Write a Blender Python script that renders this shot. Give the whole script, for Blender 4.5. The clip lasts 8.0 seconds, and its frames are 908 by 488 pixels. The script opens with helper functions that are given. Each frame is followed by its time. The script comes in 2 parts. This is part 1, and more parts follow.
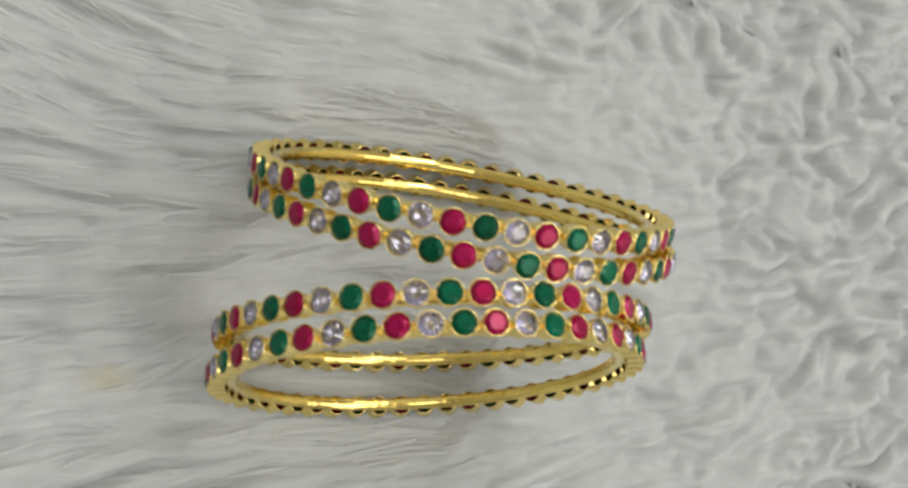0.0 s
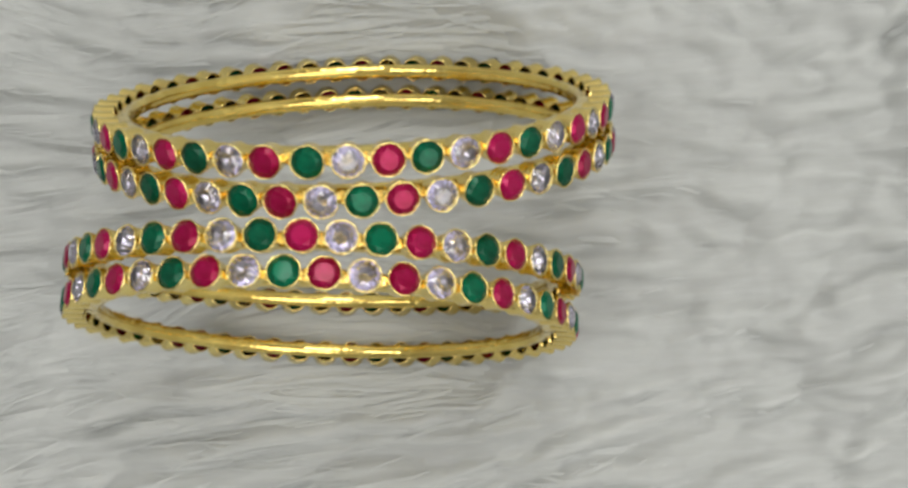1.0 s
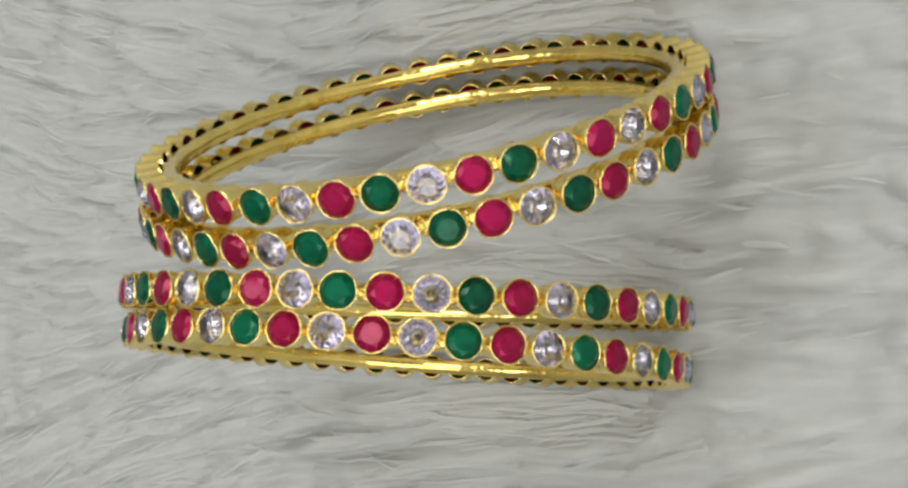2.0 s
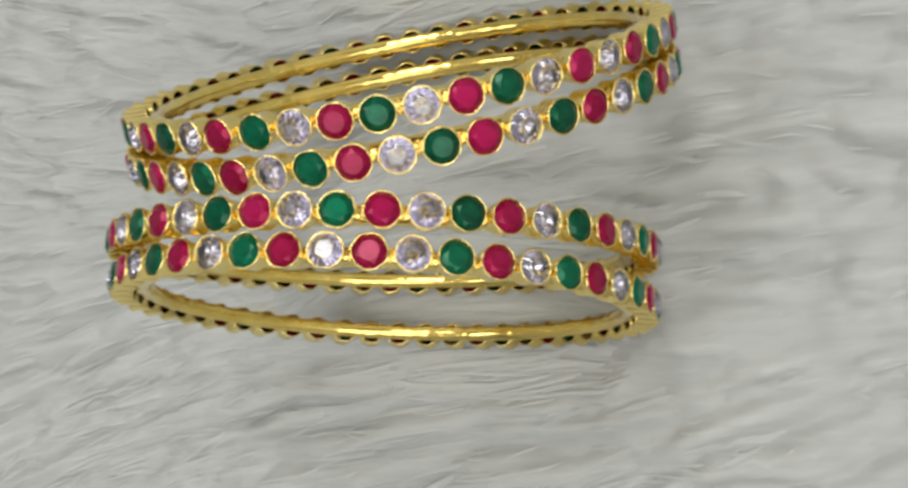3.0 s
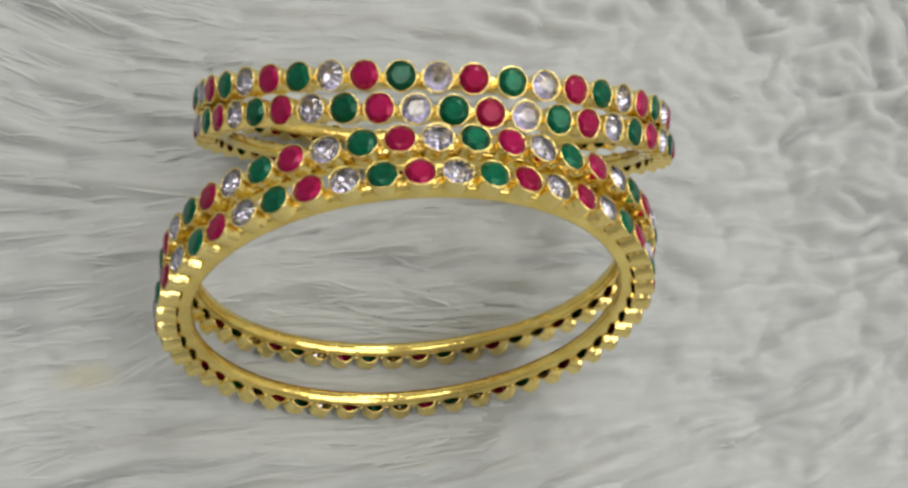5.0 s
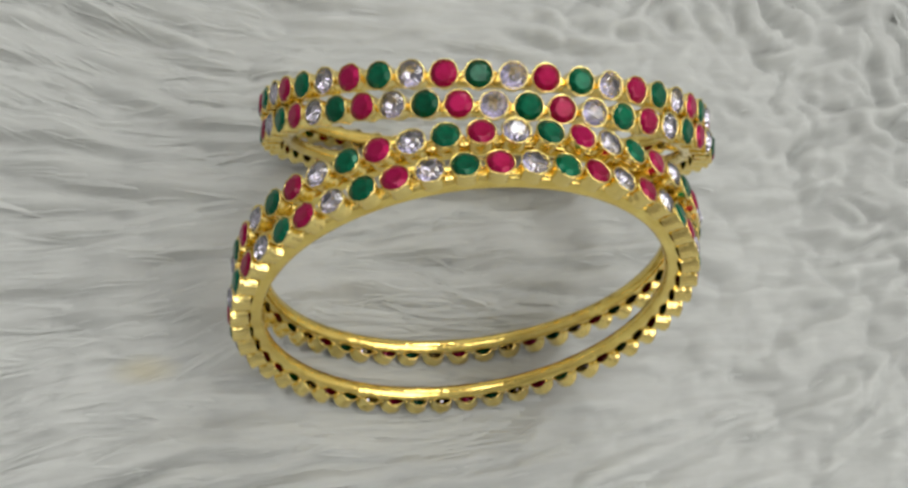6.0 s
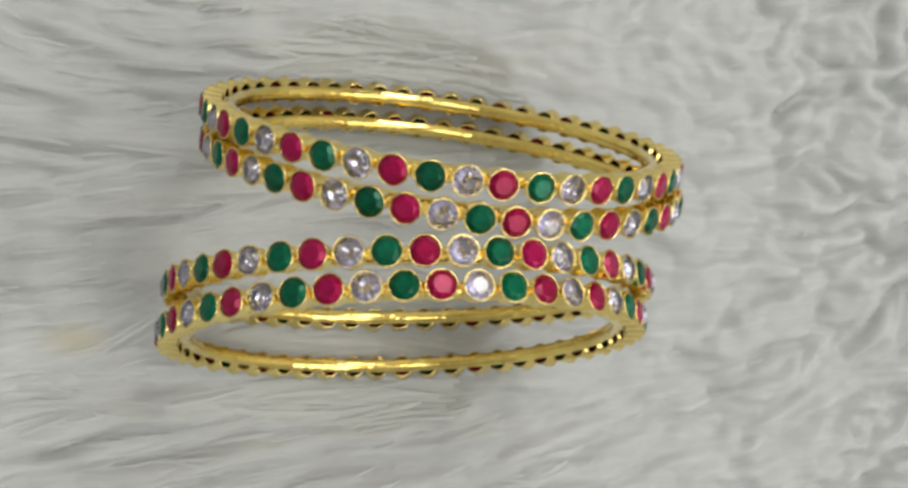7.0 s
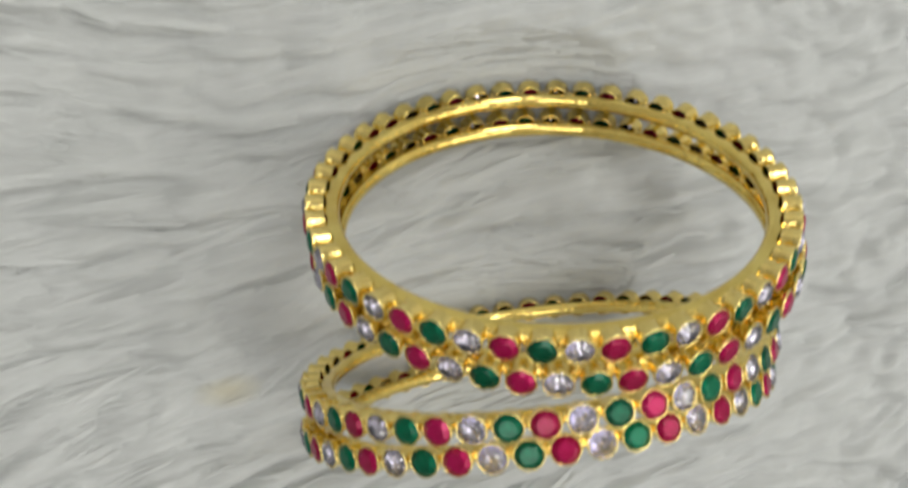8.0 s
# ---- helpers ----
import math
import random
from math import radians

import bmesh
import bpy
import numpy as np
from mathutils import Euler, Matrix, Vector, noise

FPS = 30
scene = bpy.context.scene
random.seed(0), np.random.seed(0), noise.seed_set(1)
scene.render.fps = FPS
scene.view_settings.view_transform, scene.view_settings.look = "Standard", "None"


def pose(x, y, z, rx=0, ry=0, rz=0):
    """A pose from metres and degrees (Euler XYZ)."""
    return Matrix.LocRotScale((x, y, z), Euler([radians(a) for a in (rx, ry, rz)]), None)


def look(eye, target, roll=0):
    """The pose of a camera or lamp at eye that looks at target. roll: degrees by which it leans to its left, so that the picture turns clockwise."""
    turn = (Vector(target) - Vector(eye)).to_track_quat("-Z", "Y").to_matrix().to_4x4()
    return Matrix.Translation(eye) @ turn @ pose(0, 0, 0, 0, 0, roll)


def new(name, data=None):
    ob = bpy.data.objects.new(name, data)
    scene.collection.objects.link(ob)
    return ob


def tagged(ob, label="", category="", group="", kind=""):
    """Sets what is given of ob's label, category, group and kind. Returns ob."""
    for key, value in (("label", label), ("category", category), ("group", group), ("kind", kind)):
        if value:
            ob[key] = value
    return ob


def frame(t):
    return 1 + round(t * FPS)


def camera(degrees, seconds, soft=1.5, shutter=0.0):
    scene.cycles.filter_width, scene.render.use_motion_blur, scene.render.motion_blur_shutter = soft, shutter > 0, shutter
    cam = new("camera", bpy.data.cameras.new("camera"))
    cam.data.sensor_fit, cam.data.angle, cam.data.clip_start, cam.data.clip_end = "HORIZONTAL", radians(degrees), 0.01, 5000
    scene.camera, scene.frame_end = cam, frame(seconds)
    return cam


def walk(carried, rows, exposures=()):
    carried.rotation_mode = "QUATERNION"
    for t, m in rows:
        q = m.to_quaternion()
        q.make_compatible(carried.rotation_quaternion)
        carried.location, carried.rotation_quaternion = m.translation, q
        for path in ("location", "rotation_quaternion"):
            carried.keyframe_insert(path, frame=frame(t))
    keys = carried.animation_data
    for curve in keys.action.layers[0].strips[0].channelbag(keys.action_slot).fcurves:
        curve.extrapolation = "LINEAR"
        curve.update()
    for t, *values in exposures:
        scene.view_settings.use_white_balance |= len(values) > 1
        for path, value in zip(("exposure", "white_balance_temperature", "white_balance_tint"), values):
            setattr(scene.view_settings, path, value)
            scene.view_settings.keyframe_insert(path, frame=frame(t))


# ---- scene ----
cam = camera(41.78, 8.0, soft=2.7, shutter=0.35)
ROWS = [
    (0.0, -0.07354, -0.00001, 0.19497, 2.00, -24.66, -0.28),
    (0.3, -0.03994, -0.00442, 0.19869, 1.96, -15.56, -0.81),
    (0.5, -0.01387, -0.00499, 0.19704, 1.04, -8.69, -1.98),
    (0.8, 0.02233, -0.00316, 0.18713, 0.01, 2.38, -3.64),
    (1.0, 0.03900, -0.00102, 0.17914, -1.91, 9.31, -3.86),
    (1.2, 0.05361, -0.00147, 0.16987, -2.81, 16.56, -4.20),
    (1.5, 0.06457, 0.00228, 0.15171, -4.22, 27.50, -5.52),
    (1.7, 0.07626, 0.00495, 0.14141, -6.33, 32.30, -6.97),
    (2.8, 0.08364, -0.00482, 0.14537, -6.28, 34.94, -10.11),
    (3.0, 0.07625, -0.00792, 0.15108, -4.18, 29.67, -8.87),
    (3.3, 0.06170, -0.01029, 0.15676, -0.38, 22.95, -8.16),
    (3.5, 0.05262, -0.01175, 0.15959, 1.05, 19.08, -7.29),
    (4.0, 0.01134, -0.01464, 0.17309, 3.28, 4.94, -4.07),
    (4.3, -0.01178, -0.01744, 0.18095, 5.36, -5.13, -3.22),
    (4.5, -0.02213, -0.02526, 0.18035, 8.49, -7.37, -3.51),
    (4.7, -0.02671, -0.03509, 0.18113, 12.13, -9.78, -5.05),
    (5.8, -0.05252, -0.05973, 0.17983, 22.74, -15.31, -7.38),
    (6.0, -0.05239, -0.05373, 0.18305, 19.04, -15.63, -6.92),
    (6.3, -0.05277, -0.03944, 0.18399, 14.90, -16.81, -5.03),
    (6.5, -0.05187, -0.02968, 0.18586, 11.13, -17.49, -3.42),
    (6.8, -0.04680, -0.01021, 0.18705, 4.45, -17.94, -1.68),
    (7.0, -0.04428, 0.00215, 0.18587, -0.93, -17.50, -0.82),
    (7.3, -0.04275, 0.02268, 0.18242, -8.00, -14.76, -2.84),
    (7.5, -0.03902, 0.03830, 0.18146, -11.53, -14.13, -5.37),
    (7.7, -0.03689, 0.04790, 0.17765, -15.74, -12.74, -7.86),
    (8.0, -0.03270, 0.06309, 0.17624, -17.99, -11.76, -9.20),
]
walk(cam, [(t, pose(x, y, z, rx, ry, rz)) for t, x, y, z, rx, ry, rz in ROWS],
     [(0.0, 0.0), (1.5, -0.02), (3.0, 0.02), (4.0, 0.07), (4.5, 0.03), (6.5, 0.0), (7.5, 0.08), (8.0, 0.06)])
# ---- path end ----

# ---- light and room tone ----
world = bpy.data.worlds.new("room_air")
scene.world = world
world.use_nodes = True
world.node_tree.nodes["Background"].inputs[0].default_value = (0.9, 0.95, 1.0, 1)
world.node_tree.nodes["Background"].inputs[1].default_value = 0.02


def area_lamp(name, place, target, wide, deep, watts, colour):
    data = bpy.data.lights.new(name, "AREA")
    data.shape, data.size, data.size_y, data.energy, data.color = "RECTANGLE", wide, deep, watts, colour
    ob = new(name, data)
    ob.matrix_world = look(place, target)
    return ob


area_lamp("ceiling_lamp", (1.05, -0.62, 1.75), (0, 0, 0.03), 1.6, 1.6, 25, (1.0, 0.985, 0.955))
area_lamp("ceiling_lamp", (-0.70, 0.10, 1.95), (0, 0, 0.03), 0.7, 0.7, 7.5, (1.0, 0.99, 0.97))
area_lamp("ceiling_lamp", (0.55, 1.15, 1.85), (0, 0, 0.03), 0.8, 0.8, 15.5, (1.0, 0.99, 0.97))


# ---- materials ----
def material(name):
    m = bpy.data.materials.new(name)
    m.use_nodes = True
    t = m.node_tree
    return m, t, t.nodes["Principled BSDF"]


def node(t, kind, links=(), operation="", data_type="", blend_type=""):
    n = t.nodes.new(kind)
    if operation:
        n.operation = operation
    if data_type:
        n.data_type = data_type
    if blend_type:
        n.blend_type = blend_type
    for socket, source in links:
        if hasattr(source, "is_output"):
            t.links.new(source, n.inputs[socket])
        else:
            n.inputs[socket].default_value = source
    return n


def gold(name, colour, rough):
    m, t, b = material(name)
    co = node(t, "ShaderNodeTexCoord").outputs["Object"]
    big = node(t, "ShaderNodeTexNoise", [("Vector", co), ("Scale", 260.0), ("Detail", 3.0)]).outputs["Fac"]
    fine = node(t, "ShaderNodeTexNoise", [("Vector", co), ("Scale", 2600.0), ("Detail", 2.0)]).outputs["Fac"]
    ramp = node(t, "ShaderNodeValToRGB", [("Fac", big)])
    ramp.color_ramp.elements[0].position, ramp.color_ramp.elements[1].position = 0.3, 0.75
    ramp.color_ramp.elements[0].color = (colour[0] * 0.82, colour[1] * 0.74, colour[2] * 0.6, 1)
    ramp.color_ramp.elements[1].color = (*colour, 1)
    t.links.new(ramp.outputs[0], b.inputs["Base Color"])
    b.inputs["Metallic"].default_value = 1.0
    r = node(t, "ShaderNodeMapRange", [("Value", big), ("To Min", rough * 0.7), ("To Max", rough * 1.4)])
    t.links.new(r.outputs[0], b.inputs["Roughness"])
    dent = node(t, "ShaderNodeTexNoise", [("Vector", co), ("Scale", 420.0), ("Detail", 2.0)]).outputs["Fac"]
    wobble = node(t, "ShaderNodeBump", [("Height", dent), ("Strength", 0.6), ("Distance", 0.0004)])
    bump = node(t, "ShaderNodeBump", [("Height", fine), ("Strength", 0.12), ("Distance", 0.0001), ("Normal", wobble.outputs[0])])
    t.links.new(bump.outputs[0], b.inputs["Normal"])
    return m


def coloured_stone(name, deep, pale):
    m, t, b = material(name)
    rnd = node(t, "ShaderNodeObjectInfo").outputs["Random"]
    co = node(t, "ShaderNodeTexCoord").outputs["Object"]
    cloud = node(t, "ShaderNodeTexNoise", [("Vector", co), ("Scale", 700.0), ("Detail", 3.0)]).outputs["Fac"]
    both = node(t, "ShaderNodeMath", [(0, rnd), (1, cloud)], operation="MULTIPLY_ADD")
    both.inputs[1].default_value = 0.55
    t.links.new(cloud, both.inputs[2])
    ramp = node(t, "ShaderNodeValToRGB", [("Fac", both.outputs[0])])
    ramp.color_ramp.elements[0].position, ramp.color_ramp.elements[1].position = 0.35, 1.1
    ramp.color_ramp.elements[0].color, ramp.color_ramp.elements[1].color = (*deep, 1), (*pale, 1)
    t.links.new(ramp.outputs[0], b.inputs["Base Color"])
    b.inputs["Metallic"].default_value = 0.45
    b.inputs["Roughness"].default_value = 0.34
    b.inputs["Specular IOR Level"].default_value = 0.1
    b.inputs["Coat Weight"].default_value = 0.3
    b.inputs["Coat IOR"].default_value = 1.5
    b.inputs["Coat Roughness"].default_value = 0.03
    return m


GOLD = gold("polished_gold", (1.0, 0.81, 0.26), 0.12)
GOLD_CUP = gold("cast_gold", (1.0, 0.83, 0.32), 0.13)
RUBY = coloured_stone("ruby_red", (0.19, 0.000, 0.020), (0.33, 0.005, 0.066))
EMERALD = coloured_stone("emerald_green", (0.0, 0.034, 0.014), (0.0, 0.115, 0.054))

CLEAR, t, b = material("clear_crystal")
b.inputs["Base Color"].default_value = (0.97, 0.96, 1.0, 1)
b.inputs["Roughness"].default_value = 0.02
b.inputs["IOR"].default_value = 1.9
b.inputs["Transmission Weight"].default_value = 1.0

FOIL, t, b = material("silver_foil")
b.inputs["Base Color"].default_value = (0.54, 0.52, 0.60, 1)
b.inputs["Metallic"].default_value = 1.0
b.inputs["Roughness"].default_value = 0.04


def fur_material(name, tint, stain):
    m, t, b = material(name)
    out = t.nodes["Material Output"]
    uv = node(t, "ShaderNodeUVMap").outputs["UV"]
    isl = node(t, "ShaderNodeNewGeometry").outputs["Random Per Island"]
    stretch = node(t, "ShaderNodeMapping", [("Vector", uv), ("Scale", (1.2, 9.0, 1.0))])
    shift = node(t, "ShaderNodeCombineXYZ", [("X", isl), ("Y", isl)])
    far = node(t, "ShaderNodeVectorMath", [(0, shift.outputs[0]), (1, (37.0, 91.0, 0.0))], operation="MULTIPLY")
    t.links.new(far.outputs[0], stretch.inputs["Location"])
    hair = node(t, "ShaderNodeTexNoise", [("Vector", stretch.outputs[0]), ("Scale", 1.0), ("Detail", 4.0), ("Roughness", 0.65)]).outputs["Fac"]
    ramp = node(t, "ShaderNodeValToRGB", [("Fac", hair)])
    ramp.color_ramp.elements[0].position, ramp.color_ramp.elements[1].position = 0.25, 0.7
    ramp.color_ramp.elements[0].color = (tint[0] * 0.90, tint[1] * 0.90, tint[2] * 0.89, 1)
    ramp.color_ramp.elements[1].color = (*tint, 1)
    lock = node(t, "ShaderNodeMapRange", [("Value", isl), ("To Min", 0.93), ("To Max", 1.0)])
    mul = node(t, "ShaderNodeMix", [(0, 1.0)], data_type="RGBA", blend_type="MULTIPLY")
    t.links.new(ramp.outputs[0], mul.inputs[6])
    t.links.new(lock.outputs[0], mul.inputs[7])
    colour = mul.outputs[2]
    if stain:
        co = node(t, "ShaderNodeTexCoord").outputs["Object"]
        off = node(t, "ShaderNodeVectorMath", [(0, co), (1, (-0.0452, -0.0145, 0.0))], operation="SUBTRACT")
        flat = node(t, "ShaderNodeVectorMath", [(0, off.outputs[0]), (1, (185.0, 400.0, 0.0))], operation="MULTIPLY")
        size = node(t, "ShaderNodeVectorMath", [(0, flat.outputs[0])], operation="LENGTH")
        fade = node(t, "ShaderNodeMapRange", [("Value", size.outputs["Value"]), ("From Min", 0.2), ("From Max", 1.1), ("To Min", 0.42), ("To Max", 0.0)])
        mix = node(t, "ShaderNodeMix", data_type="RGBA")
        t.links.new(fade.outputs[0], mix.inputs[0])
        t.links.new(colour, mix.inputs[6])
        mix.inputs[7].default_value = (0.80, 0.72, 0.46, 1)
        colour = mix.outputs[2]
    t.links.new(colour, b.inputs["Base Color"])
    b.inputs["Roughness"].default_value = 0.7
    b.inputs["Specular IOR Level"].default_value = 0.06
    bump = node(t, "ShaderNodeBump", [("Height", hair), ("Strength", 0.35), ("Distance", 0.0003)])
    t.links.new(bump.outputs[0], b.inputs["Normal"])
    thin = node(t, "ShaderNodeBsdfTranslucent", [("Color", colour)])
    both = node(t, "ShaderNodeMixShader", [(0, 0.5), (1, b.outputs[0]), (2, thin.outputs[0])])
    t.links.new(both.outputs[0], out.inputs["Surface"])
    return m


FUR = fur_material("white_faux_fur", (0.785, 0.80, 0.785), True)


def plain(name, colour, rough, scale):
    m, t, b = material(name)
    co = node(t, "ShaderNodeTexCoord").outputs["Object"]
    n = node(t, "ShaderNodeTexNoise", [("Vector", co), ("Scale", scale), ("Detail", 5.0)]).outputs["Fac"]
    ramp = node(t, "ShaderNodeValToRGB", [("Fac", n)])
    ramp.color_ramp.elements[0].color = (*[c * 0.88 for c in colour], 1)
    ramp.color_ramp.elements[1].color = (*colour, 1)
    t.links.new(ramp.outputs[0], b.inputs["Base Color"])
    b.inputs["Roughness"].default_value = rough
    return m


PAINT = plain("wall_paint", (0.82, 0.81, 0.78), 0.8, 6.0)
# darker than the other walls, to cut bounced light and darken reflections
LIGHT_CUT_GREY = plain("light_cut_grey", (0.52, 0.52, 0.52), 0.8, 6.0)
CEILING_PAINT = plain("ceiling_paint", (0.88, 0.88, 0.87), 0.9, 4.0)
FLOOR_TILE = plain("floor_stone", (0.74, 0.73, 0.71), 0.5, 9.0)
BACKING = plain("woven_backing", (0.62, 0.61, 0.59), 0.95, 300.0)


# ---- mesh helpers ----
def part(name, bm, mat, parent=None, label="", smooth=True):
    me = bpy.data.meshes.new(name)
    bm.to_mesh(me)
    bm.free()
    for p in me.polygons:
        p.use_smooth = smooth
    me.materials.append(mat)
    ob = new(name, me)
    ob.parent = parent
    if label:
        ob["label"] = label
    return ob


def box(bm, lo, hi):
    bmesh.ops.create_cube(bm, size=1, matrix=Matrix.LocRotScale([(a + c) / 2 for a, c in zip(lo, hi)], None, [c - a for a, c in zip(lo, hi)]))


def lathe(bm, profile, steps, closed=True):
    """Turns a closed profile of (radius, z) round the z axis."""
    rings = [[bm.verts.new((r * math.cos(2 * math.pi * i / steps), r * math.sin(2 * math.pi * i / steps), z)) for r, z in profile] for i in range(steps)]
    n = len(profile)
    for i in range(steps):
        a, c = rings[i], rings[(i + 1) % steps]
        for j in range(n if closed else n - 1):
            k = (j + 1) % n
            bm.faces.new((a[j], c[j], c[k], a[k]))


# ---- the room, closed round the camera ----
SIDE, TOP, LOW = 1.9, 2.35, -0.020


def slab(name, lo, hi, mat, label, category):
    bm = bmesh.new()
    box(bm, lo, hi)
    return tagged(part(name, bm, mat, smooth=False), label, category, kind="structure")


slab("floor", (-SIDE, -SIDE, LOW - 0.1), (SIDE, SIDE, LOW), FLOOR_TILE, "plain grey floor under the fur rug", "floor")
slab("ceiling", (-SIDE - 0.1, -SIDE - 0.1, TOP), (SIDE + 0.1, SIDE + 0.1, TOP + 0.1), CEILING_PAINT, "plain white painted ceiling", "ceiling")
slab("wall_north", (-SIDE - 0.1, SIDE, LOW - 0.1), (SIDE + 0.1, SIDE + 0.1, TOP), PAINT, "plain pale painted wall", "wall")
# unseen wall, kept grey so the gold reflects something dark
slab("wall_south", (-SIDE - 0.1, -SIDE - 0.1, LOW - 0.1), (SIDE + 0.1, -SIDE, TOP), LIGHT_CUT_GREY, "plain unseen grey wall that cuts side light and reflections", "wall")
slab("wall_east", (SIDE, -SIDE, LOW - 0.1), (SIDE + 0.1, SIDE, TOP), PAINT, "plain pale painted wall", "wall")
# unseen wall, kept grey to hold back light from the -x side
slab("wall_west", (-SIDE - 0.1, -SIDE, LOW - 0.1), (-SIDE, SIDE, TOP), LIGHT_CUT_GREY, "plain unseen grey wall that cuts side light and reflections", "wall")

# ---- bangles ----
STONES = 48
STEP = 2 * math.pi / STONES
R_FACE = 0.0320
R_BACK = 0.0297


def bezel_mesh(seed):
    """A short gold tube along +x, open at the back, with a rolled and slightly uneven lip round the stone."""
    r = random.Random(seed)
    bm = bmesh.new()
    prof = [(0.00162, R_BACK), (0.00164, 0.0304), (0.00168, 0.0312), (0.00177, 0.0317), (0.00185, 0.03200), (0.00179, 0.03213),
            (0.00168, 0.03206), (0.00163, 0.0318), (0.00154, 0.0312), (0.00148, 0.0304), (0.00146, R_BACK)]
    lathe(bm, prof, 26)
    bm.verts.ensure_lookup_table()
    for i in range(26):
        out, high = r.uniform(-0.00004, 0.00004), r.uniform(-0.00008, 0.00006)
        for j in range(3, 7):
            v = bm.verts[i * len(prof) + j]
            rim = 1 + out / 0.0018
            v.co.x, v.co.y, v.co.z = v.co.x * rim, v.co.y * rim, v.co.z + high
    bmesh.ops.rotate(bm, verts=bm.verts, cent=(0, 0, 0), matrix=Matrix.Rotation(radians(90), 3, "Y"))
    me = bpy.data.meshes.new("bezel")
    bmesh.ops.recalc_face_normals(bm, faces=bm.faces)
    bm.to_mesh(me)
    bm.free()
    for p in me.polygons:
        p.use_smooth = abs(p.normal.x) > 0.25
    me.materials.append(GOLD_CUP)
    return me


def stone_mesh(name, mat, table, crown, depth, sides, foil=None):
    """A faceted round stone, its table towards +x: table, star ring, girdle, pavilion and culet."""
    bm = bmesh.new()
    g = 0.00166

    def ring(r, x, turn, n=sides):
        return [bm.verts.new((x, r * math.cos(2 * math.pi * (i + turn) / n), r * math.sin(2 * math.pi * (i + turn) / n))) for i in range(n)]

    top = ring(g * table, R_FACE + crown, 0)
    star = ring(g * (table + 1.0) / 2 * 1.02, R_FACE + crown * 0.58, 0.5)
    girdle = ring(g, R_FACE - 0.00012, 0, sides * 2)
    low = ring(g, R_FACE - 0.00022, 0, sides * 2)
    belly = ring(g * 0.70, R_FACE - depth * 0.46, 0.5)
    pav = ring(g * 0.34, R_FACE - depth * 0.74, 0)
    tip = bm.verts.new((R_FACE - depth, 0, 0))
    bm.faces.new(top)
    for i in range(sides):
        j = (i + 1) % sides
        bm.faces.new((top[i], star[i], top[j]))
        a, m, c = girdle[2 * i], girdle[2 * i + 1], girdle[(2 * i + 2) % (2 * sides)]
        bm.faces.new((star[i], m, c))
        bm.faces.new((star[i], a, m))
        bm.faces.new((top[i], star[i - 1], a))
        bm.faces.new((top[i], a, star[i]))
        for k in (2 * i, 2 * i + 1):
            n = (k + 1) % (2 * sides)
            bm.faces.new((girdle[k], low[k], low[n], girdle[n]))
        a, m, c = low[2 * i], low[2 * i + 1], low[(2 * i + 2) % (2 * sides)]
        for f in ((a, belly[i], m), (m, belly[i], c), (c, belly[i], belly[j]), (belly[i], pav[j], belly[j]), (belly[i], pav[i], pav[j]), (pav[i], tip, pav[j])):
            bm.faces.new(f).material_index = 1 if foil else 0
    bmesh.ops.recalc_face_normals(bm, faces=bm.faces)
    me = bpy.data.meshes.new(name)
    bm.to_mesh(me)
    bm.free()
    me.materials.append(mat)
    if foil:
        me.materials.append(foil)
    return me


def bridge_mesh():
    """The cast web that joins two neighbouring settings, rounded on top."""
    bm = bmesh.new()
    outline = [(0.00062, 0.02885), (0.00070, 0.02930), (0.00068, 0.02990), (0.00056, 0.03022), (0.00030, 0.03034),
               (-0.00030, 0.03034), (-0.00056, 0.03022), (-0.00068, 0.02990), (-0.00070, 0.02930), (-0.00062, 0.02885)]
    rows = [[bm.verts.new((r, y * r / 0.03, z)) for z, r in outline] for y in (-0.00062, 0.00062)]
    bm.faces.new(rows[0])
    bm.faces.new(rows[1][::-1])
    for j in range(len(outline)):
        k = (j + 1) % len(outline)
        bm.faces.new((rows[0][j], rows[1][j], rows[1][k], rows[0][k]))
    bmesh.ops.recalc_face_normals(bm, faces=bm.faces)
    me = bpy.data.meshes.new("bridge")
    bm.to_mesh(me)
    bm.free()
    me.materials.append(GOLD_CUP)
    return me


BRIDGE = bridge_mesh()
BEZELS = [bezel_mesh(seed) for seed in range(6)]
RUBY_MESH = stone_mesh("ruby_stone", RUBY, 0.62, 0.00046, 0.0011, 8)
EMERALD_MESH = stone_mesh("emerald_stone", EMERALD, 0.62, 0.00046, 0.0011, 8)
CLEAR_MESH = stone_mesh("clear_stone", CLEAR, 0.50, 0.00056, 0.0013, 13, FOIL)
KINDS = {"R": ("ruby_stone", RUBY_MESH), "G": ("emerald_stone", EMERALD_MESH), "W": ("clear_stone", CLEAR_MESH)}


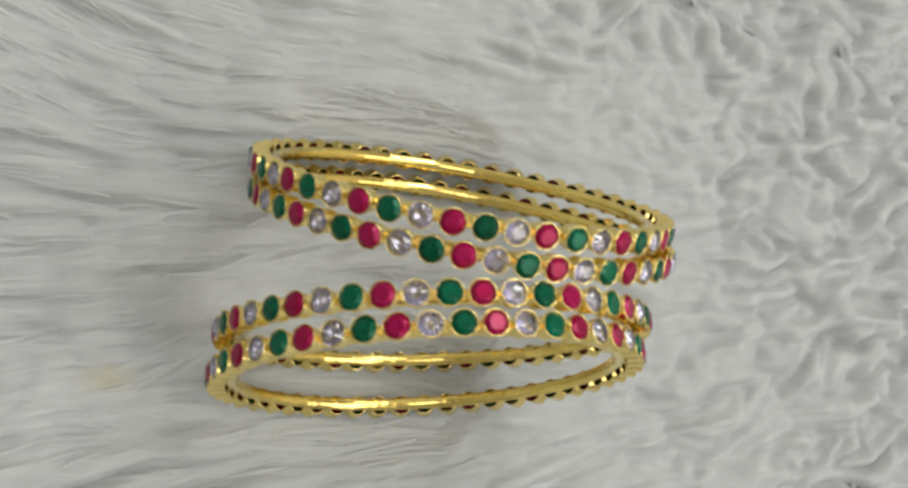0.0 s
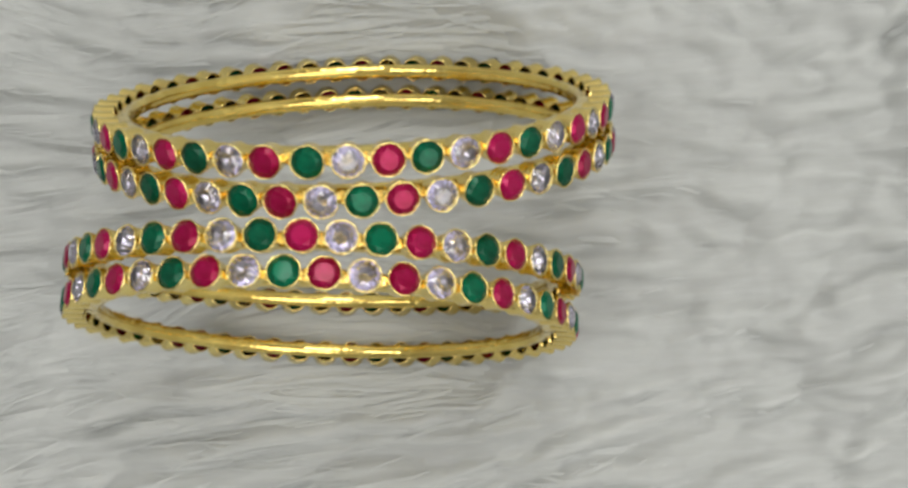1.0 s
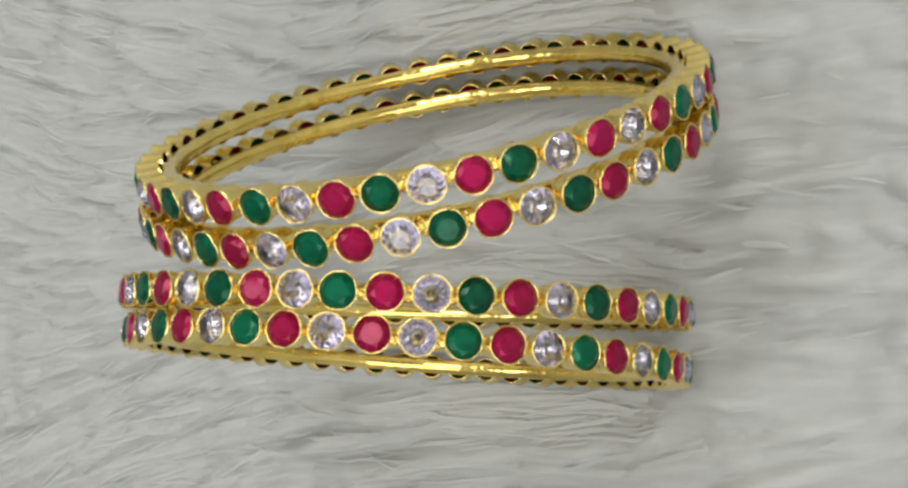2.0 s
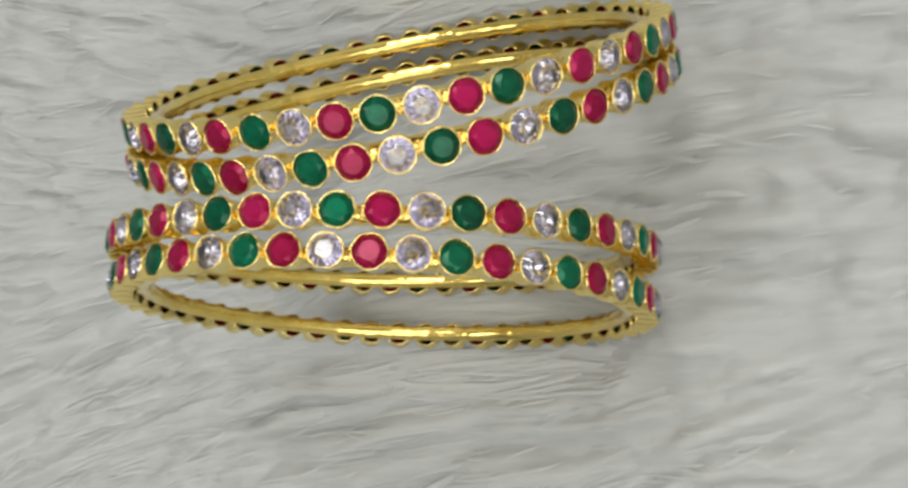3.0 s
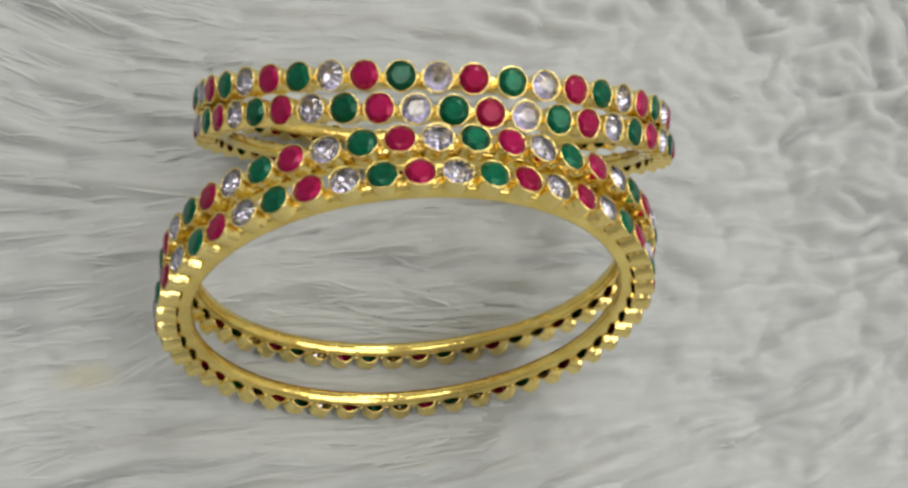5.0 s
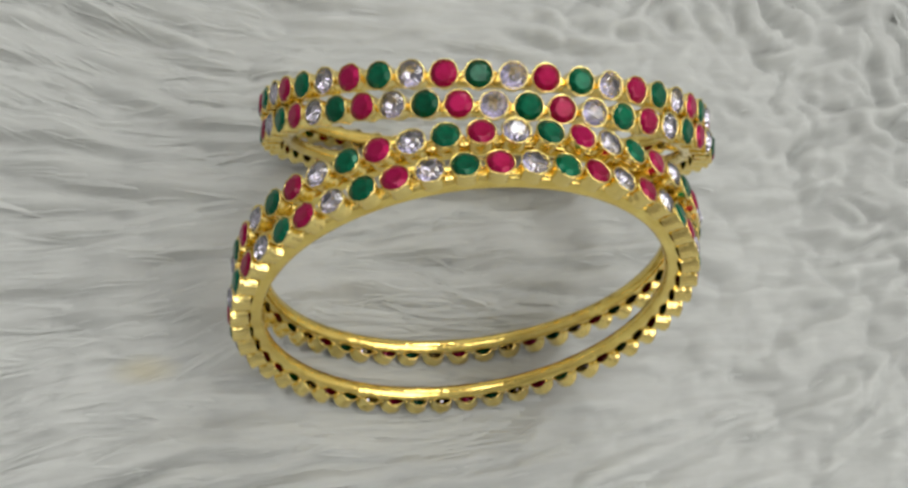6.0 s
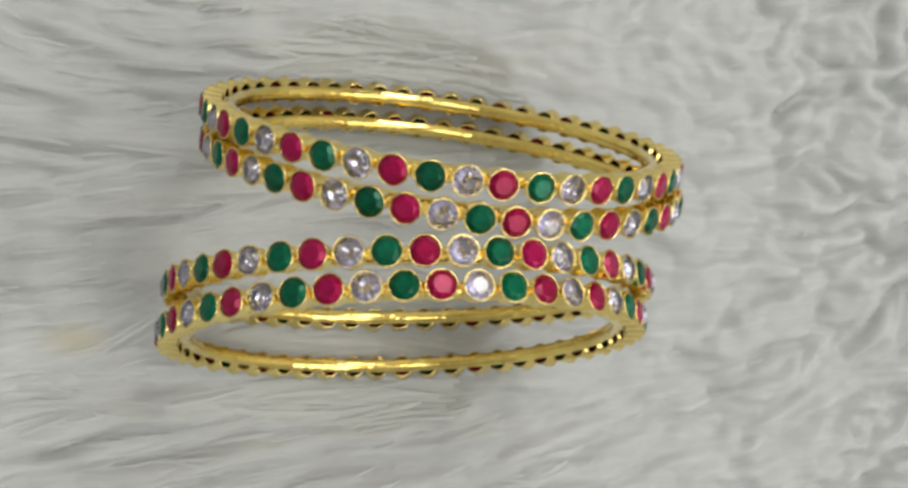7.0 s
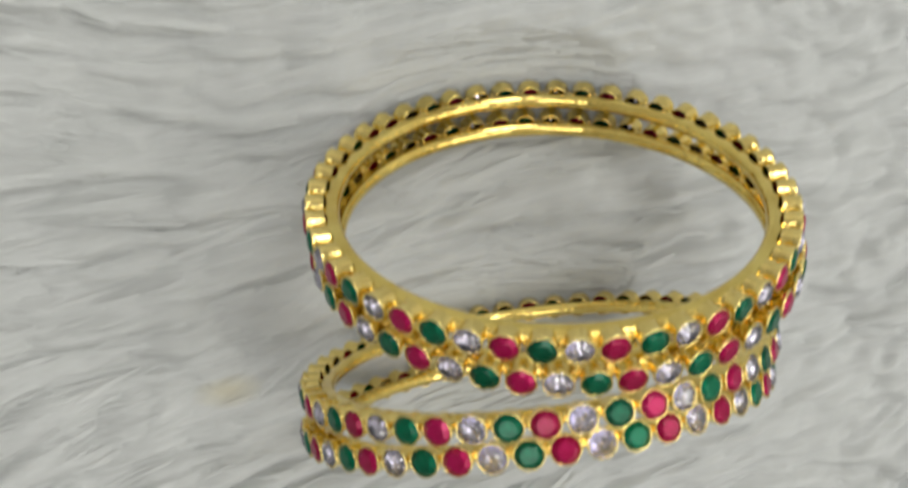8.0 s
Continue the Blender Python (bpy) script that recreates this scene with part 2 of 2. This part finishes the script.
def bangle(label, centre, axis, first, colours, drift):
    """One bangle: a smooth inner band, a bead strip and a ring of set stones. first: the way to stone 0; drift: how many degrees a stone sits off its even place."""
    a = Vector(axis).normalized()
    x = Vector(first)
    x = (x - a * x.dot(a)).normalized()
    y = a.cross(x)
    m = Matrix((x, y, a)).transposed().to_4x4()
    m.translation = centre
    root = tagged(new("bangle"), label, "bangle", "four stacked bangles")
    root.matrix_world = m
    bm = bmesh.new()
    side = [(0.02986, 0.00072), (0.02930, 0.00086), (0.02870, 0.00096), (0.02825, 0.00098), (0.02798, 0.00086), (0.02790, 0.00062), (0.02776, 0.00048)]
    prof = [(r, -z) for r, z in side] + [(0.02768, 0.0)] + side[::-1] + [(0.02995, 0.0)]
    lathe(bm, prof, 144)
    bmesh.ops.recalc_face_normals(bm, faces=bm.faces)
    part("band", bm, GOLD, root, "smooth polished gold inner band")
    bm = bmesh.new()
    for i in range(STONES):
        ang = (i + 0.5) * STEP
        for z in (-0.00058, 0.00058):
            at = Vector((0.03026 * math.cos(ang), 0.03026 * math.sin(ang), z))
            bmesh.ops.create_uvsphere(bm, u_segments=7, v_segments=5, radius=0.00026, matrix=Matrix.Translation(at))
        at = Vector((0.03040 * math.cos(ang), 0.03040 * math.sin(ang), 0))
        bmesh.ops.create_uvsphere(bm, u_segments=6, v_segments=4, radius=0.00028, matrix=Matrix.Translation(at))
    tagged(part("beading", bm, GOLD_CUP, root, "tiny gold beads between the settings"), kind="stuff")
    for i in range(STONES):
        bridge = new("bridge", BRIDGE)
        bridge.parent = root
        bridge.matrix_basis = Matrix.Rotation((i + 0.5) * STEP, 4, "Z")
    for i in range(STONES):
        k = i if i < 30 else i - STONES
        ang = k * STEP + radians(drift.get(k, 0.0))
        cup = new("bezel", random.choice(BEZELS))
        cup.parent = root
        lean = random.uniform(-1, 1), random.uniform(-1.5, 1.5)
        cup.matrix_basis = Matrix.Rotation(ang, 4, "Z")
        name, me = KINDS[colours(k)]
        gem = new(name, me)
        gem.parent = cup
        mid = Matrix.Translation((R_FACE, 0, 0))
        gem.matrix_basis = mid @ pose(0, 0, 0, random.uniform(0, 45), lean[0] * 2.2, lean[1] * 1.6) @ mid.inverted()
    return root


def colours_a(k):
    return "RGW"[k % 3] if k < 10 else ("W" if k == 10 else "RGW"[(k - 11) % 3])


def colours_b(k):
    return "RWG"[k % 3]


def colours_d(k):
    return "RWG"[k % 3] if k < 2 else "RWG"[(k - 2) % 3]


bangle("gold bangle with red, green and clear stones, leaning outermost", (0.00305, 0.01401, 0.03127), (0.0837, 0.9620, 0.2601), (-0.0738, -0.2543, 0.9643),
       colours_a, {-9: -1.0, -8: -0.7, -7: -0.4, -6: -0.3, -5: -0.1, 0: -0.3, 1: 0.3, 2: 0.3, 3: 0.2, 9: 0.3})
bangle("gold stone-set bangle, inner one of a leaning pair", (0.00299, 0.00980, 0.03127), (0.0858, 0.9633, 0.2542), (-0.0307, -0.2525, 0.9671),
       colours_b, {-10: 0.5, -9: 0.4, -8: 0.3, -4: 0.1, 0: -0.1, 9: -0.2})
bangle("gold stone-set bangle standing on edge on white fur", (-0.00202, -0.00753, 0.03145), (0.0587, 0.9795, -0.1925), (0.1848, 0.1789, 0.9664),
       colours_b, {-10: 0.3, -9: 0.2, -7: 0.2, 0: 0.2, 2: -0.2, 5: -0.3, 6: -0.2, 9: 0.2})
bangle("gold stone-set bangle with two red stones set close together", (-0.00297, -0.01325, 0.03132), (0.0542, 0.9650, -0.2567), (0.2739, 0.2328, 0.9332),
       colours_d, {-10: 0.3, -9: -0.1, -3: -0.1, 2: 0.1, 5: 0.1, 8: -0.2})

# ---- fur rug ----
POSES = [o.matrix_world.copy() for o in scene.objects if o.name.startswith("bangle")]
LOWER = []
for m in POSES:
    for i in range(120):
        ang = 2 * math.pi * i / 120
        for z in (-0.0012, 0.0012):
            p = m @ Vector((0.0320 * math.cos(ang), 0.0320 * math.sin(ang), z))
            if p.z < 0.012:
                LOWER.append(p[:])
LOWER = np.array(LOWER)
rng = np.random.default_rng(7)


def waves(x, y, scale, seed, count=7):
    """A smooth field of about -1 to 1, of waves about scale metres long."""
    r = np.random.default_rng(seed)
    total = np.zeros_like(x)
    for _ in range(count):
        a, w, p = r.uniform(0, 2 * np.pi), 2 * np.pi / scale * r.uniform(0.6, 1.5), r.uniform(0, 6.3)
        total += np.sin(w * (x * np.cos(a) + y * np.sin(a)) + p)
    return total / (count ** 0.5 * 1.2)


def room_under(x, y):
    """How high the pile may stand where the bangles press it down."""
    high = np.full(x.shape, 1.0)
    fx, fy = x.ravel(), y.ravel()
    out = high.ravel()
    near = np.where((np.abs(fx) < 0.06) & (np.abs(fy) < 0.06))[0]
    for s in range(0, len(near), 20000):
        i = near[s:s + 20000]
        d2 = (fx[i, None] - LOWER[None, :, 0]) ** 2 + (fy[i, None] - LOWER[None, :, 1]) ** 2
        out[i] = (LOWER[None, :, 2] - 0.0004 + np.maximum(np.sqrt(d2) - 0.0015, 0) ** 2 / 0.012).min(1)
    return out.reshape(x.shape)


def pile_height(x, y):
    return 0.0062 + 0.0012 * waves(x, y, 0.06, 3) + 0.0004 * waves(x, y, 0.018, 4)


def unruly(x, y):
    """How far the pile is tousled: 0 where it lies combed, 1 past a line that bends round the bangles."""
    edge = np.maximum(0.064 - 1.05 * np.maximum(y - 0.012, 0.0), 0.012)
    return 1 / (1 + np.exp(-(x - edge) / 0.016))


def flow(x, y):
    """The way that the pile lies, as an angle: towards -x, fanning out, and unruly past the bangles on the +x side."""
    base = np.pi - np.clip(y * 4.2, -0.65, 0.65)
    wild = unruly(x, y)
    return base + 0.16 * waves(x, y, 0.09, 5) + 0.14 * waves(x, y, 0.025, 6) + wild * (0.45 * waves(x, y, 0.03, 8) + 0.45 * waves(x, y, 0.014, 9))


def locks(count, wide, deep, length, width, segs, lift, drop, seed, ridge):
    """Tapered curved locks of hair over an area wide x deep: their points, faces and texture places."""
    r = np.random.default_rng(seed)
    x0, y0 = r.uniform(-wide, wide, count), r.uniform(-deep, deep, count)
    ang = flow(x0, y0) + r.normal(0, 0.07, count)
    wild = unruly(x0, y0)
    ln = r.uniform(*length, count) * (1 - 0.42 * wild)
    wd = r.uniform(*width, count) * (1 + 0.25 * wild)
    bend = r.normal(0, 0.26, count) * (1 + 1.6 * wild)
    s = np.linspace(0, 1, segs + 1)
    heading = ang[:, None] + bend[:, None] * (s[None, :] - 0.3)
    dx = np.cos(heading) * ln[:, None] / segs
    dy = np.sin(heading) * ln[:, None] / segs
    px = x0[:, None] + np.cumsum(dx, 1) - dx
    py = y0[:, None] + np.cumsum(dy, 1) - dy
    top = pile_height(px, py) + lift * r.uniform(-1, 1, count)[:, None] - drop - 0.0011 * wild[:, None]
    arc = np.sin(np.pi * (0.06 + (0.66 + 0.10 * wild[:, None]) * s[None, :] ** 0.8))
    pz = (top - 0.0012 + relief(px, py)) * (0.35 + 0.65 * arc) + 0.0006 * arc - 0.0020 * (1 - s[None, :]) ** 3
    pz = np.minimum(pz, room_under(px, py) - r.uniform(0, 0.0008, count)[:, None])
    point = np.sqrt(np.maximum(1 - s ** 2.6, 0.0))[None, :] * wild[:, None] + ((1 - s) ** 0.7)[None, :] * (1 - wild[:, None])
    half = wd[:, None] / 2 * np.clip(np.minimum(0.45 + 2.2 * s, 1.0)[None, :] * point + 0.02, 0, 1)
    nx, ny = -np.sin(heading), np.cos(heading)
    verts = np.zeros((count, segs + 1, 3, 3))
    for j, side in enumerate((-1, 0, 1)):
        verts[:, :, j, 0] = px + side * half * nx
        verts[:, :, j, 1] = py + side * half * ny
        verts[:, :, j, 2] = pz - abs(side) * half * 2 * ridge
    row = np.arange(segs)
    quad = np.stack([np.stack([row * 3 + j, row * 3 + j + 1, row * 3 + j + 4, row * 3 + j + 3], -1) for j in (0, 1)], 1).reshape(-1, 4)
    faces = (quad[None] + (np.arange(count) * (segs + 1) * 3)[:, None, None]).reshape(-1, 4)
    u = np.broadcast_to(s[None, :, None], (count, segs + 1, 3))
    v = np.broadcast_to(np.array([0.0, 0.5, 1.0])[None, None, :], (count, segs + 1, 3))
    return verts.reshape(-1, 3), faces, np.stack([u, v], -1).reshape(-1, 2)


def pile(name, layers):
    """All the layers of locks as one mesh."""
    start, vs, fs, us = 0, [], [], []
    for verts, faces, uv in layers:
        vs.append(verts)
        fs.append(faces + start)
        us.append(uv)
        start += len(verts)
    verts, faces, uv = np.concatenate(vs), np.concatenate(fs), np.concatenate(us)
    me = bpy.data.meshes.new(name)
    me.vertices.add(len(verts))
    me.vertices.foreach_set("co", verts.astype(np.float32).ravel())
    me.loops.add(faces.size)
    me.loops.foreach_set("vertex_index", faces.astype(np.int32).ravel())
    me.polygons.add(len(faces))
    me.polygons.foreach_set("loop_start", np.arange(0, faces.size, 4, dtype=np.int32))
    me.polygons.foreach_set("use_smooth", np.ones(len(faces), dtype=bool))
    me.update(calc_edges=True)
    layer = me.uv_layers.new(name="UVMap")
    layer.data.foreach_set("uv", uv[faces.ravel()].astype(np.float32).ravel())
    me.materials.append(FUR)
    return new(name, me)


# a chart of the pile's lie, looked up by the relief below
CHART = 0.001
CX, CY = np.meshgrid(np.arange(-0.64, 0.64, CHART), np.arange(-0.60, 0.60, CHART))
LIE = flow(CX, CY)
LIE_X, LIE_Y = np.cos(LIE), np.sin(LIE)


def lie(x, y):
    i = np.clip(((x + 0.64) / CHART).astype(int), 0, CX.shape[1] - 1)
    j = np.clip(((y + 0.60) / CHART).astype(int), 0, CX.shape[0] - 1)
    return LIE_X[j, i], LIE_Y[j, i]


def soft_noise(x, y, cell, seed):
    """Smooth random values of -1 to 1 with lumps about one cell across."""
    table = np.random.default_rng(seed).uniform(-1, 1, (512, 512))
    turn = 0.6 + seed * 1.7
    wx, wy = x + 0.5 * cell * np.sin(y / cell * 1.3 + seed), y + 0.5 * cell * np.sin(x / cell * 1.1 + 2 * seed)
    u, v = (wx * math.cos(turn) - wy * math.sin(turn)) / cell + 4096.0, (wx * math.sin(turn) + wy * math.cos(turn)) / cell + 4096.0
    i, j = np.floor(u).astype(int), np.floor(v).astype(int)
    fu, fv = u - i, v - j
    fu, fv = fu * fu * (3 - 2 * fu), fv * fv * (3 - 2 * fv)
    i, j, k, m = i % 512, j % 512, (i + 1) % 512, (j + 1) % 512
    return (table[j, i] * (1 - fu) + table[j, k] * fu) * (1 - fv) + (table[m, i] * (1 - fu) + table[m, k] * fu) * fv


def combed(x, y, cell, reach, steps, seed):
    """Noise drawn out along the lie of the pile for reach metres each way."""
    total = soft_noise(x, y, cell, seed)
    for way in (1, -1):
        px, py = x.copy(), y.copy()
        for _ in range(steps):
            dx, dy = lie(px, py)
            px += way * dx * reach / steps
            py += way * dy * reach / steps
            total += soft_noise(px, py, cell, seed)
    return total / (2 * steps + 1) ** 0.62


def relief(x, y):
    """The height of the matted pile: mounds of hair parted by creases, rounder and shorter on the unruly side."""
    wild = unruly(x, y)
    long_lock = np.abs(combed(x, y, 0.0034, 0.016, 10, 21)) ** 0.8
    clump = np.abs(combed(x, y, 0.0036, 0.004, 3, 22)) ** 0.8 + 0.40 * np.abs(combed(x, y, 0.0028, 0.003, 3, 26))
    thin_lock = combed(x, y, 0.0014, 0.012, 10, 23)
    hair = combed(x, y, 0.0007, 0.006, 8, 24)
    return (0.0027 * long_lock * (1 - wild) + 0.0037 * clump * wild + (0.00065 + 0.0002 * wild) * thin_lock + 0.00030 * hair) - 0.0018


def axis_steps(reach, edge, step):
    return np.concatenate([np.linspace(-edge, -reach, 50)[:-1], np.arange(-reach, reach, step), np.linspace(reach, edge, 50)])


def fur_mat():
    xs, ys = axis_steps(0.20, 0.60, 0.00062), axis_steps(0.165, 0.55, 0.00062)
    x, y = np.meshgrid(xs, ys)
    z = pile_height(x, y) - 0.0012 + relief(x, y)
    z = np.minimum(z, room_under(x, y) - 0.0006)
    ny, nx = x.shape
    verts = np.stack([x, y, z], -1).reshape(-1, 3)
    n = np.arange(ny * nx).reshape(ny, nx)
    faces = np.stack([n[:-1, :-1], n[:-1, 1:], n[1:, 1:], n[1:, :-1]], -1).reshape(-1, 4)
    return verts, faces, np.stack([x * 90, y * 90], -1).reshape(-1, 2)


bm = bmesh.new()
box(bm, (-0.60, -0.55, LOW), (0.60, 0.55, -0.004))
tagged(part("fur_rug", bm, BACKING, smooth=False), "fabric backing of a white faux fur rug", "rug", kind="structure")
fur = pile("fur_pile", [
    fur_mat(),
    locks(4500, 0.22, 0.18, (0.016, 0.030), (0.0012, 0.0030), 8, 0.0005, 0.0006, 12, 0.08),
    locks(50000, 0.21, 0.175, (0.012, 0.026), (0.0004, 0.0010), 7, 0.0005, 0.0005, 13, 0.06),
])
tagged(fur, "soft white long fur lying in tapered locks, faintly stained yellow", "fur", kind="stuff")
